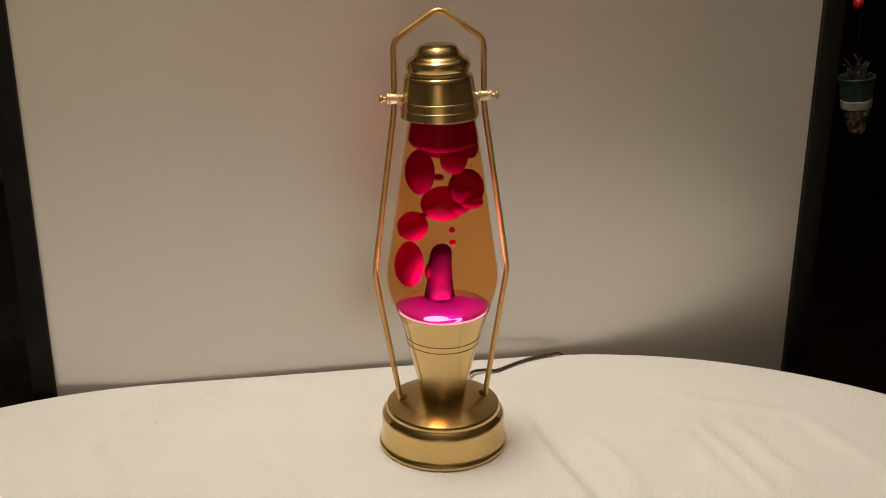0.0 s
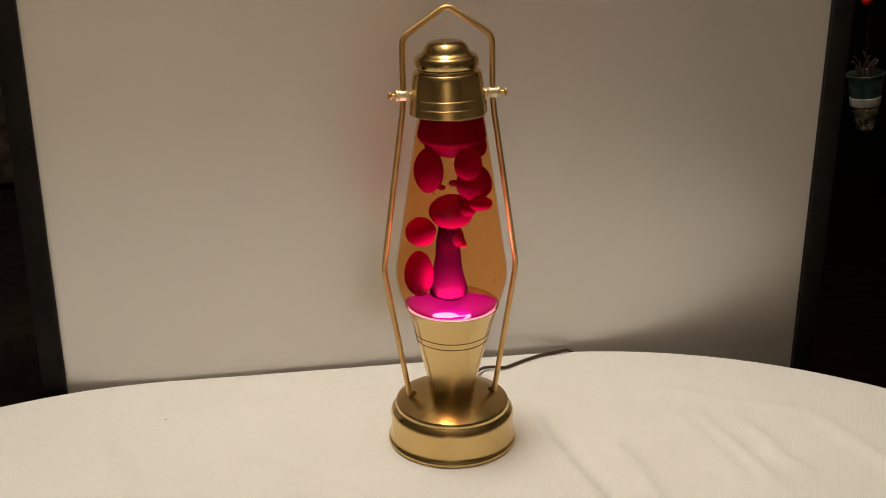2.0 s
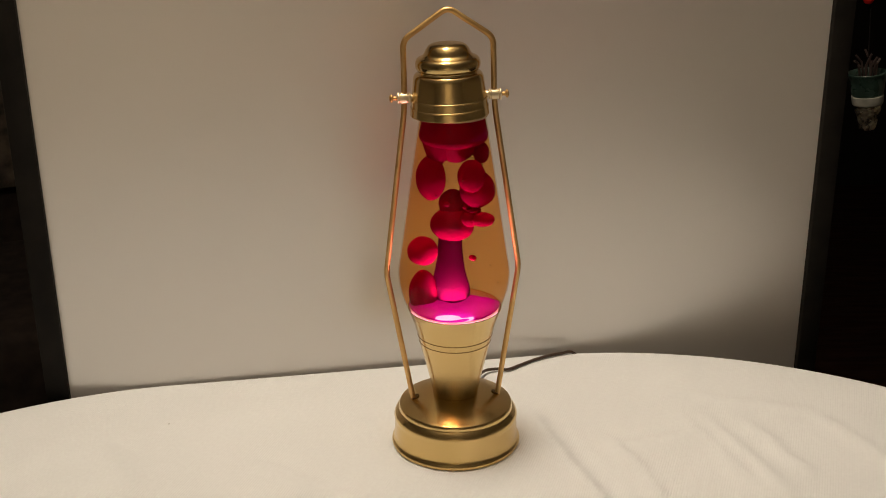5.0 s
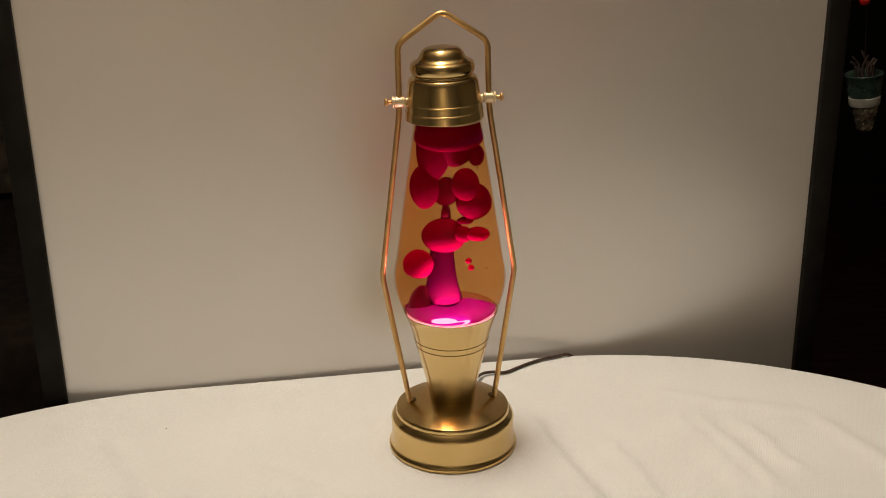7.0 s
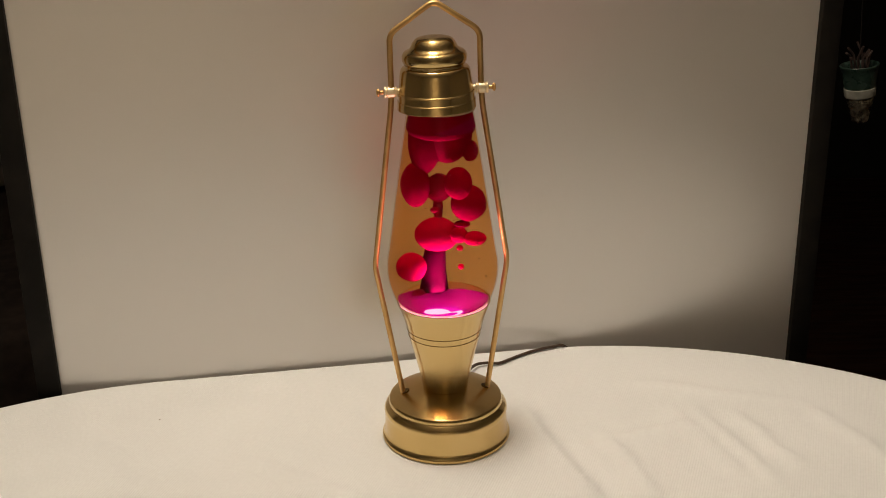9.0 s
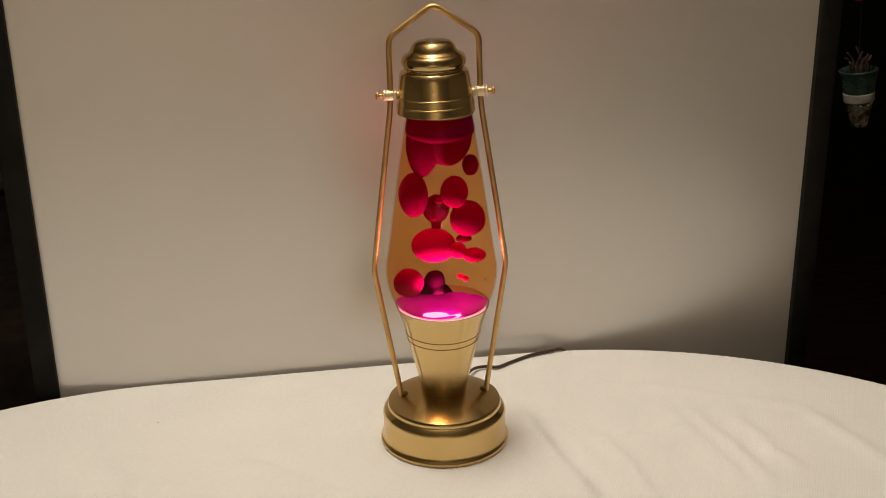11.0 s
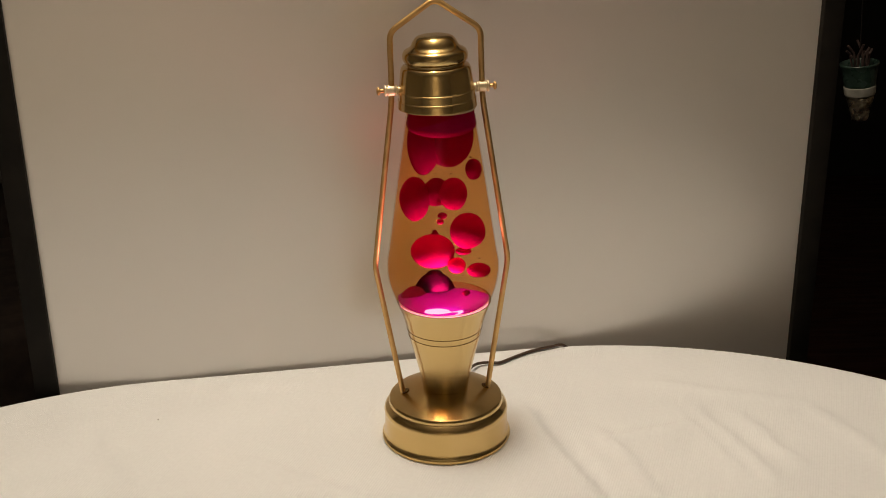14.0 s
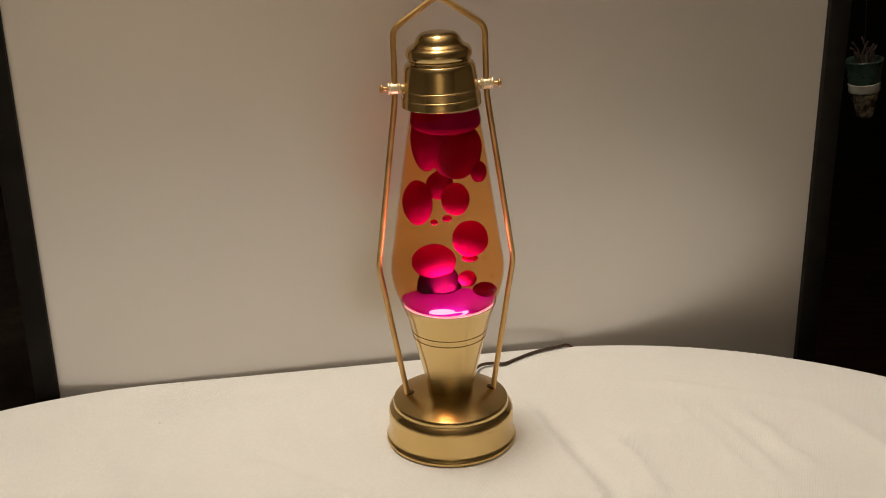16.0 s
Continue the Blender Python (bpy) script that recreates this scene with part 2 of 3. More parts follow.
# ---- the room ----
FLOOR_Z = -0.75
structure = {"kind": "structure"}
room = box((6.4, 6.4, 0.1), (0, 0, FLOOR_Z - 0.05))
tagged(part("floor", room, DARK_WOOD, smooth=False), "dark reddish brown wooden floor", "floor", **structure)
tagged(part("ceiling", box((6.4, 6.4, 0.1), (0, 0, 2.0)), CEILING, smooth=False), "dim off-white painted ceiling", "ceiling", **structure)
# the north wall takes the darkened copy, the other three the cream one
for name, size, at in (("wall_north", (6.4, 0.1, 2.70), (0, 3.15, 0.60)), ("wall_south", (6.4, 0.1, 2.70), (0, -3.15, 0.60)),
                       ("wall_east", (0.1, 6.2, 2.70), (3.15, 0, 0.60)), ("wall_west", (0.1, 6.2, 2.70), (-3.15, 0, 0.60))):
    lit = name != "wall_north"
    tagged(part(name, box(size, at), WALL_LIT if lit else WALL_DARKENED, smooth=False), "cream painted wall" if lit else "painted wall, the room's dark put into its colour", "wall", **structure)

fixture = thing("ceiling_light", "round hanging lamp with a warm lit diffuser", "lamp", group="hanging lamps", place=pose(-0.09, 0.030, 1.34))
part("frame", lathe([(0.145, 0.0), (0.155, -0.01), (0.155, -0.03), (0.138, -0.032), (0.135, -0.01)], 48), BRASS, fixture)
part("stem", tube([(0, 0, -0.012), (0, 0, 0.02), (0, 0, 0.607)], 0.006, 10), BRASS, fixture)
part("diffuser", lathe([(0, -0.016), (0.08, -0.015), (0.135, -0.008)], 48), DIFFUSER, fixture)

# unseen copy of the fixture, added at the fill lamp's place
copy_thing(fixture, pose(-0.10, -2.45, 1.34))

# ---- table and cloth ----
TURN = math.atan(0.18)
TABLE = pose(0, 0, 0, 0, 0, math.degrees(TURN) - 0.6)
ROUND, LEAF_A, LEAF_B, MID_V = 0.455, -0.25, 0.105, -0.3018


def oval(s, grow=0.0):
    """The table's outline, a leaf between two half circles, at s from 0 to 1."""
    r = ROUND + grow
    straight = LEAF_B - LEAF_A
    total = 2 * straight + math.tau * ROUND
    d = (s % 1.0) * total
    if d < straight:
        return Vector((LEAF_A + d, MID_V + r, 0))
    d -= straight
    if d < math.pi * ROUND:
        a = math.pi / 2 - d / ROUND
        return Vector((LEAF_B + r * math.cos(a), MID_V + r * math.sin(a), 0))
    d -= math.pi * ROUND
    if d < straight:
        return Vector((LEAF_B - d, MID_V - r, 0))
    d -= straight
    a = -math.pi / 2 - d / ROUND
    return Vector((LEAF_A + r * math.cos(a), MID_V + r * math.sin(a), 0))


def crease(x, y, ax, ay, bx, by, height, width):
    """The height that a straight crease from a to b adds at (x, y)."""
    dx, dy = bx - ax, by - ay
    n = dx * dx + dy * dy
    t = ((x - ax) * dx + (y - ay) * dy) / n
    off = ((x - ax) * dy - (y - ay) * dx) / math.sqrt(n)
    off += 0.004 * noise.noise((t * 3, ax * 40, 1.3))
    along = math.exp(-(max(0.0, abs(t - 0.5) - 0.35) / 0.22) ** 2)
    return 2.6 * height * along * math.exp(-(off / (1.35 * width)) ** 2)


CREASES = ((0.066, 0.035, 0.118, -0.110, 0.0030, 0.0095), (0.086, 0.02, 0.132, -0.110, -0.0012, 0.008),
           (0.136, -0.005, 0.166, -0.100, 0.0017, 0.006), (0.202, 0.040, 0.240, -0.075, 0.0016, 0.0080),
           (0.226, 0.035, 0.262, -0.080, 0.0014, 0.0060), (0.262, 0.020, 0.290, -0.060, 0.0012, 0.006),
           (0.145, -0.010, 0.212, 0.004, 0.0010, 0.006), (-0.078, 0.046, -0.052, -0.030, 0.0016, 0.005),
           (-0.30, 0.00, -0.25, -0.08, 0.0010, 0.007), (0.18, 0.09, 0.31, 0.05, 0.0008, 0.007),
           (0.33, 0.03, 0.37, -0.06, 0.0011, 0.007), (-0.16, -0.05, -0.08, -0.10, 0.0010, 0.008))


def cloth_height(x, y):
    h = 0.0012 * noise.noise((x * 9, y * 9, 0.2)) + 0.0005 * noise.noise((x * 28, y * 28, 3.1))
    h += sum(crease(x, y, *c) for c in CREASES)
    near = math.hypot(x, y)
    return h * min(1.0, max(0.0, (near - 0.052) / 0.03))


def build_cloth():
    around, rings = 560, 210
    bm = bmesh.new()
    mid = Vector(((LEAF_A + LEAF_B) / 2, MID_V, 0))
    turn = TABLE.to_3x3()
    rows = []
    for k in range(1, rings + 1):
        f = k / rings
        row = []
        for i in range(around):
            e = oval(i / around)
            p = turn @ (mid + (e - mid) * f)
            edge = (e - mid).length * (1 - f)
            p.z = cloth_height(p.x, p.y) * min(1.0, edge / 0.02) + 0.0
            if edge < 0.008:
                p.z -= (0.008 - edge) ** 2 * 40
            row.append(bm.verts.new(p))
        rows.append(row)
    for k in range(1, 26):
        f = k / 25
        row = []
        for i in range(around):
            s = i / around
            fold = math.sin(s * math.tau * 22 + 2 * noise.noise((s * 9, 0, 0))) * 0.012 * f
            grow = 0.004 * min(1, k / 3) + max(-0.001, fold)
            if abs(s - 0.1) < 0.16 or s > 0.94:
                grow = 0.003 * min(1, k / 3)
            p = turn @ oval(s, grow)
            p.z = -0.006 - 0.22 * f
            row.append(bm.verts.new(p))
        rows.append(row)
    c = bm.verts.new(turn @ mid)
    for i in range(around):
        bm.faces.new((c, rows[0][i], rows[0][(i + 1) % around]))
    for a, b in zip(rows, rows[1:]):
        for i in range(around):
            j = (i + 1) % around
            bm.faces.new((a[i], b[i], b[j], a[j]))
    return bm


cloth = part("tablecloth", build_cloth(), cloth_material())
tagged(cloth, "white ribbed cotton tablecloth with soft creases on an oval table", "tablecloth")

table = thing("dining_table", "oval wooden dining table under a white cloth", "table", TABLE)
bm = bmesh.new()
loop = [[bm.verts.new(oval(i / 120, -0.006) + Vector((0, 0, z))) for i in range(120)] for z in (-0.006, -0.034)]
bm.faces.new(loop[0])
bm.faces.new(loop[1])
for i in range(120):
    bm.faces.new((loop[0][i], loop[0][(i + 1) % 120], loop[1][(i + 1) % 120], loop[1][i]))
part("tabletop", bm, TABLE_WOOD, table)
for x in (-0.35, 0.20):
    for y in (-0.52, -0.08):
        leg = lathe(softened([(0, FLOOR_Z), (0.018, FLOOR_Z), (0.022, FLOOR_Z + 0.1), (0.030, -0.15), (0.030, -0.034), (0, -0.034)]), 20)
        bmesh.ops.translate(leg, verts=leg.verts, vec=(x, y, 0))
        part("leg", leg, TABLE_WOOD, table)

# ---- the framed board behind the table ----
BOARD_AT = pose(0, 0.1605, 0, 0, 0, math.degrees(TURN))
board = thing("framed_board", "large grey-white satin board in a narrow black frame", "board", BOARD_AT)
LEFT, RIGHT, TOP, BOTTOM, BAR = -0.3755, 0.3705, 0.46, FLOOR_Z, 0.021
part("panel", box((RIGHT - LEFT, 0.008, TOP - BOTTOM - 0.05), ((LEFT + RIGHT) / 2, 0.006, (TOP + BOTTOM) / 2 + 0.012)), BOARD, board, smooth=False)
for x in (LEFT - BAR / 2, RIGHT + BAR / 2):
    part("side_bar", box((BAR, 0.022, TOP - BOTTOM), (x, 0.006, (TOP + BOTTOM) / 2), 0.0012), FRAME, board, "black frame bar")
part("top_bar", box((RIGHT - LEFT - 0.001, 0.022, BAR), ((LEFT + RIGHT) / 2, 0.006, TOP - BAR / 2), 0.0012), FRAME, board, "black frame bar")
part("bottom_bar", box((RIGHT - LEFT - 0.001, 0.022, BAR), ((LEFT + RIGHT) / 2, 0.006, BOTTOM + BAR / 2), 0.0012), FRAME, board, "black frame bar")

# ---- the lava lamp ----
lamp = thing("lava_lamp", "brass lantern lava lamp with amber liquid and rising red wax, lit", "lamp")

base = part("base", lathe(softened([(0, 0.0), (0.0545, 0.0), (0.0557, 0.0012), (0.0557, 0.0034), (0.0540, 0.0052), (0.0532, 0.0075), (0.0527, 0.0235),
                                    (0.0534, 0.0262), (0.0526, 0.0292), (0.0503, 0.0322), (0.0490, 0.0334), (0.0490, 0.0356), (0.0481, 0.0375),
                                    (0.0466, 0.0382), (0.0400, 0.0412), (0.0330, 0.0440), (0.0260, 0.0460), (0.0190, 0.0472), (0, 0.0472)])), BRASS_FOOT, lamp, "stepped round brass foot")
# dark discs in place of the handle's openings, their shade as colour
for side in (-1, 1):
    slot_shade = lathe([(0, 0.0), (0.0034, 0.0), (0.0035, 0.0004), (0, 0.0006)], 20)
    slot_ob = part("slot_shade", slot_shade, BRASS_DARK, base)
    slot_ob.matrix_local = pose(side * 0.0345, side * 0.0040, 0.0434, 0, side * 21, 6.5)

cup = part("cup", lathe(softened([(0, 0.0470), (0.0193, 0.0470), (0.0196, 0.0490), (0.0228, 0.0648), (0.0266, 0.0809), (0.0288, 0.0895), (0.0304, 0.0965),
                                  (0.0320, 0.1040), (0.0346, 0.1140), (0.0390, 0.1258), (0.0395, 0.1270), (0.0387, 0.1272), (0.0340, 0.1135),
                                  (0.0312, 0.1040), (0.026, 0.085), (0.018, 0.054), (0, 0.054)])), BRASS, lamp, "tapered brass cup")
for z, r in ((0.1028, 0.0316), (0.0972, 0.0304)):
    ring = lathe([(r - 0.0003, z - 0.0006), (r + 0.0004, z - 0.0003), (r + 0.0004, z + 0.0003), (r - 0.0003, z + 0.0006)])
    part("groove", ring, BRASS_DARK, cup, "dark engraved ring")

GLOBE = [(0.0285, 0.1000), (0.0325, 0.1100), (0.0362, 0.1195), (0.0397, 0.1283), (0.0436, 0.1385), (0.0458, 0.1480), (0.0466, 0.1560), (0.0461, 0.1640),
         (0.0443, 0.1740), (0.0406, 0.1987), (0.0370, 0.2231), (0.0334, 0.2469), (0.0297, 0.2704), (0.0269, 0.2880), (0.0252, 0.2960)]
globe = part("globe", lathe(softened([(0, 0.098)] + GLOBE + [(0, 0.297)])), GLASS, lamp, "clear glass globe of amber liquid")
globe.matrix_local = pose(-0.0005, 0, 0)
liquid = part("liquid", lathe(softened([(0, 0.0995)] + [(x - 0.0010, z) for x, z in GLOBE] + [(0, 0.2965)])), LIQUID, lamp, "clear amber liquid")
liquid.matrix_local = pose(-0.0005, 0, 0)
# peach colour stands for the amber light reflected at the globe's bottom
PEACH_FILL = wax_material("peach_fill", (0.80, 0.58, 0.40), (0.80, 0.62, 0.46), (0.95, 0.75, 0.65), 0.22, 0.45)
part("globe_floor_fill", lathe(softened([(0.0383, 0.1273), (0.0374, 0.1268), (0.0355, 0.1264), (0.028, 0.1263), (0, 0.1262)]), 64), PEACH_FILL, lamp, "peach disc added for lit amber at the globe's bottom")
# ring added for the line of light at the cap's inner rim
part("rim_light_ring", lathe(softened([(0.0258, 0.2905), (0.0274, 0.2908), (0.0275, 0.2915), (0.0274, 0.2930), (0.0258, 0.2935)]), 64), PEACH_FILL, lamp, "pale ring added for the light line under the cap")
# glowing crescent added for the bulb's glare along the front rim
bulb_glare = part("bulb_glare", lathe(softened([(0, 0.1264), (0.014, 0.1266), (0.0195, 0.1278), (0.0205, 0.1290), (0.018, 0.1304), (0.010, 0.1311), (0, 0.1312)]), 48,
                          lambda p: Vector((p.x * 0.82, p.y * 0.25 - 0.0334, p.z + 0.0012))), GLARE, lamp, "violet-white crescent added for glare at the rim")

# wide glowing dish, added to light pool and globe floor from below
part("glow_dish", lathe(softened([(0, 0.1205), (0.020, 0.1210), (0.034, 0.1225), (0.0372, 0.1240), (0.0335, 0.1180), (0.024, 0.110), (0, 0.104)]), 48,
                        lambda p: Vector((p.x, p.y if p.y < 0 else p.y * 0.14, p.z))), GLOW_DISH, bulb_glare, "wide glowing dish added under the wax pool")

LEAN = pose(0, 0, 0.04, 0, -0.65, 0) @ pose(0, 0, -0.04)
cap = part("cap", lathe(softened([(0, 0.0562), (0.0095, 0.0560), (0.0142, 0.0548), (0.0170, 0.0515), (0.0186, 0.0478), (0.0206, 0.0462), (0.0242, 0.0446),
                                  (0.0258, 0.0408), (0.0252, 0.0370), (0.0237, 0.0350), (0.0238, 0.0336), (0.0262, 0.0326), (0.0276, 0.0300), (0.0280, 0.0270),
                                  (0.0296, 0.0142), (0.0301, 0.0128), (0.0303, 0.0072), (0.0308, 0.0058), (0.0312, 0.0010), (0.0313, 0.0),
                                  (0.0300, 0.0), (0.0288, 0.02), (0, 0.024)])), BRASS, lamp, "turned brass cap with a knob")
cap.matrix_local = LEAN @ pose(0, 0, 0.2922, 0, -1.0, 0)
for z, r in ((0.0132, 0.0300), (0.0064, 0.0306)):
    ring = lathe([(r, z - 0.0007), (r + 0.0004, z - 0.0003), (r + 0.0004, z + 0.0003), (r, z + 0.0007)])
    part("groove", ring, BRASS_FOOT, cap, "fine turned ring")

handle = new("handle")
handle.parent = lamp
handle.matrix_local = LEAN @ pose(0, 0, 0, 0, 0, 6.5)
outline = [(0.0362, 0.0385), (0.0368, 0.0430), (0.0552, 0.1600), (0.0364, 0.2930), (0.0355, 0.3060), (0.0352, 0.3515), (0.0, 0.3755)]
wire = [(-s, 0, z) for s, z in outline] + [(s, 0, z) for s, z in reversed(outline[:-1])]
part("wire", tube(rounded_path(wire, 0.0065), 0.0023, 16), WIRE, handle, "bent brass wire handle")


def stud(side):
    """The screw and sleeve that pin the handle to the cap."""
    group = new("stud")
    group.parent = lamp
    group.matrix_local = LEAN @ pose(0, 0, 0, 0, 0, 6.5) @ pose(side * 0.0354, 0, 0.3062, 0, 90 * side, 0)
    part("sleeve", lathe(softened([(0, -0.0085), (0.0030, -0.0085), (0.0030, -0.0045), (0.0043, -0.0042), (0.0045, -0.0035), (0.0036, -0.0030), (0.0043, -0.0022),
                                   (0.0045, 0.0030), (0.0036, 0.0036), (0.0046, 0.0042), (0.0046, 0.0056), (0.0030, 0.0060), (0, 0.0060)], 3), 28),
         BRASS_LIGHT, group, "pale brass sleeve")
    part("screw", lathe(softened([(0, 0.0060), (0.0016, 0.0060), (0.0016, 0.0092), (0.0032, 0.0096), (0.0034, 0.0108), (0.0022, 0.0118), (0, 0.0120)], 3), 20),
         WIRE, group, "small brass screw head")
    return group


stud(-1)
stud(1)


def ellipsoid_mesh(a, b, c):
    bm = bmesh.new()
    bmesh.ops.create_icosphere(bm, subdivisions=2, radius=1)
    for v in bm.verts:
        v.co = Vector((v.co.x * a, v.co.y * b, v.co.z * c))
    return bm


# wax, in pieces that drift
def ellipsoid(name, a, b, c, seed, mat=None):
    bm = bmesh.new()
    bmesh.ops.create_uvsphere(bm, u_segments=32, v_segments=20, radius=1)
    for v in bm.verts:
        k = 1 + 0.05 * noise.noise(v.co * 1.3 + Vector((seed * 3.7, 0, 0)))
        v.co = Vector((v.co.x * a * k, v.co.y * b * k, v.co.z * c * k))
    return part(name, bm, mat or WAX_RED, lamp, "translucent red wax")


WAX = {}
WAX["A"] = ellipsoid("wax_blob", 0.0122, 0.0095, 0.0186, 0)
WAX["B"] = ellipsoid("wax_blob", 0.0127, 0.0099, 0.0122, 1)
WAX["C"] = ellipsoid("wax_blob", 0.0122, 0.0095, 0.0196, 2)
WAX["D"] = ellipsoid("wax_blob", 0.0183, 0.0140, 0.0147, 3)
WAX["E"] = ellipsoid("wax_blob", 0.0146, 0.0114, 0.0152, 4)
WAX["F"] = ellipsoid("wax_blob", 0.0113, 0.0088, 0.0132, 5)
WAX["I"] = ellipsoid("wax_blob", 0.0113, 0.0088, 0.0117, 6)
WAX["J"] = ellipsoid("wax_blob", 0.0066, 0.0051, 0.0088, 7)
WAX["K"] = ellipsoid("wax_blob", 0.0099, 0.0077, 0.0059, 8)
WAX["N"] = ellipsoid("wax_blob", 0.0075, 0.0059, 0.0068, 9)
WAX["dot1"] = ellipsoid("wax_bead", 0.0028, 0.0022, 0.0022, 10)
WAX["dot2"] = ellipsoid("wax_bead", 0.0026, 0.0020, 0.0024, 11)
WAX["M1"] = ellipsoid("wax_bead", 0.0040, 0.0031, 0.0027, 12)
WAX["M2"] = ellipsoid("wax_bead", 0.0031, 0.0024, 0.0024, 13)
WAX["P"] = ellipsoid("wax_bead", 0.0066, 0.0051, 0.0029, 14)
WAX["S"] = ellipsoid("wax_strand", 0.0042, 0.0033, 0.0117, 15)
WAX["Q"] = ellipsoid("wax_mound", 0.0183, 0.0140, 0.0225, 16, WAX_SHADED)
WAX["G1"] = ellipsoid("wax_mass", 0.0136, 0.0106, 0.0254, 17)
WAX["G2"] = ellipsoid("wax_mass", 0.0207, 0.0140, 0.0244, 18)

def sway(p):
    """The column's slow bends, and its lean towards its foot."""
    lean = max(0.0, min(-p.z, 0.052) - 0.03)
    return p + Vector((0.0022 * math.sin(p.z * 70) - 0.16 * lean, 0.001 * math.cos(p.z * 90) - 0.25 * lean, 0))


WAX["H"] = part("wax_column", lathe(softened([(0, 0.0005), (0.006, -0.001), (0.0088, -0.006), (0.0098, -0.016), (0.0104, -0.030), (0.0128, -0.044), (0.0158, -0.054),
                                              (0.0160, -0.062), (0.013, -0.072), (0.008, -0.083), (0, -0.085)]), 40, sway), WAX_SHADED, lamp, "rising red wax column")
WAX["plug"] = part("wax_plug", lathe(softened([(0, 0.2955), (0.0234, 0.2955), (0.0245, 0.288), (0.0266, 0.279), (0.0280, 0.2725), (0.0262, 0.2688), (0.020, 0.2660), (0.011, 0.2640), (0, 0.2630)]), 48),
     WAX_RED, lamp, "red wax gathered under the cap")
# the pool's pink is bulb light put into the wax colour
part("wax_pool", lathe(softened([(0.0330, 0.1272), (0.0385, 0.1284), (0.0392, 0.1300), (0.0372, 0.1315), (0.031, 0.1332), (0.022, 0.1350), (0.011, 0.1366), (0, 0.1372)]), 64,
                       lambda p: Vector((p.x * 0.975 - 0.25 * (p.z - 0.128), p.y * (1.0 if p.y < 0 else 0.14), p.z + 0.0022 * noise.noise(p * 55) * min(1.0, (p.z - 0.127) * 150)))),
     WAX_LIT, lamp, "red wax pool, coloured pink for the bulb's light")

# specks adrift in the liquid
bm = bmesh.new()
for i in range(34):
    z = random.uniform(0.145, 0.262)
    rad = random.uniform(0.3, 0.92) * (0.044 - 0.155 * max(0.0, z - 0.165))
    a = random.uniform(math.pi * 1.05, math.pi * 1.95)
    at = Vector((rad * math.cos(a), rad * math.sin(a), z))
    made = bmesh.ops.create_icosphere(bm, subdivisions=1, radius=random.choice((0.0003, 0.0004, 0.0005, 0.0007)))
    for v in made["verts"]:
        v.co = Vector((v.co.x * 1.4, v.co.y, v.co.z)) + at
specks = part("specks", bm, surface("dark_speck", (0.10, 0.02, 0.01), (0.2, 0.05, 0.02), 200, 0.6), lamp, "tiny dark specks")
specks["kind"] = "stuff"

DARK_LINT = surface("grey_lint", (0.16, 0.14, 0.12), (0.22, 0.2, 0.17), 300, 0.9)
lint = part("lint_speck", ellipsoid_mesh(0.0009, 0.0004, 0.0003), DARK_LINT)
lint.matrix_world = pose(-0.259, 0.0273, 0.0008)
tagged(lint, "tiny dark lint speck on the white cloth", "lint")

# ---- cord ----
cord_points = [(0.010, 0.050, 0.010), (0.018, 0.085, 0.012), (0.028, 0.120, 0.005), (0.040, 0.128, 0.0035), (0.052, 0.128, 0.0030), (0.064, 0.138, 0.0025),
               (0.078, 0.149, 0.0025), (0.092, 0.158, 0.0024), (0.107, 0.1645, 0.0022), (0.120, 0.1700, 0.0003), (0.130, 0.1755, -0.020), (0.133, 0.1765, -0.10), (0.135, 0.176, -0.40),
               (0.15, 0.15, FLOOR_Z + 0.004), (0.35, 0.10, FLOOR_Z + 0.004)]
cord = part("power_cord", tube(smooth_path(cord_points), 0.0015, 10), CORD)
tagged(cord, "thin dark brown power cord over the table edge", "cord")

# ---- dim things beyond the board ----
pot = thing("hanging_cup", "small teal hanging cup with pale band and foil", "ornament", pose(0.6235, 0.8, 0.0645, 0, -7, 0))
part("rim_cup", lathe(softened([(0.0215, 0.05), (0.0235, 0.062), (0.026, 0.080), (0.0285, 0.087), (0.0270, 0.0885), (0.024, 0.082), (0.021, 0.06)]), 32), TEAL, pot, "dark teal glazed rim")
part("band", lathe(softened([(0.0190, 0.038), (0.0222, 0.040), (0.0232, 0.053), (0.0205, 0.054)]), 32), PALE_BAND, pot, "pale painted band")
part("foil", lathe(softened([(0, 0.0), (0.0115, 0.0), (0.0135, 0.012), (0.0165, 0.024), (0.0205, 0.039), (0, 0.039)]), 32,
                   lambda p: p * (1 + 0.10 * noise.noise(p * 160))), FOIL, pot, "crumpled gold foil foot")
for i in range(9):
    a = i * 2.4
    part("twig", tube([(0.010 * math.cos(a), 0.010 * math.sin(a), 0.07), (0.014 * math.cos(a), 0.014 * math.sin(a), 0.10),
                       (0.018 * math.cos(a + 0.5), 0.018 * math.sin(a + 0.5), 0.10 + 0.006 * (i % 4))], 0.0018, 6), TWIG, pot)
part("string", tube([(0, 0, 0.085), (0.03, 0, 0.6), (0.21, 0, 1.87)], 0.0008, 6), FRAME, pot, "thin dark string")

bauble = thing("bauble", "small dark red glass bauble on a thread", "ornament", pose(0.602, 0.8, 0.259))
part("ball", lathe(softened([(0, -0.008), (0.005, -0.0075), (0.008, -0.002), (0.0078, 0.003), (0.004, 0.0075), (0, 0.008)]), 24), RED_GLAZE, bauble)
part("bauble_cap", lathe([(0.0026, 0.0068), (0.0026, 0.0105), (0, 0.0107)], 16), FOIL, bauble, "gold foil cap")
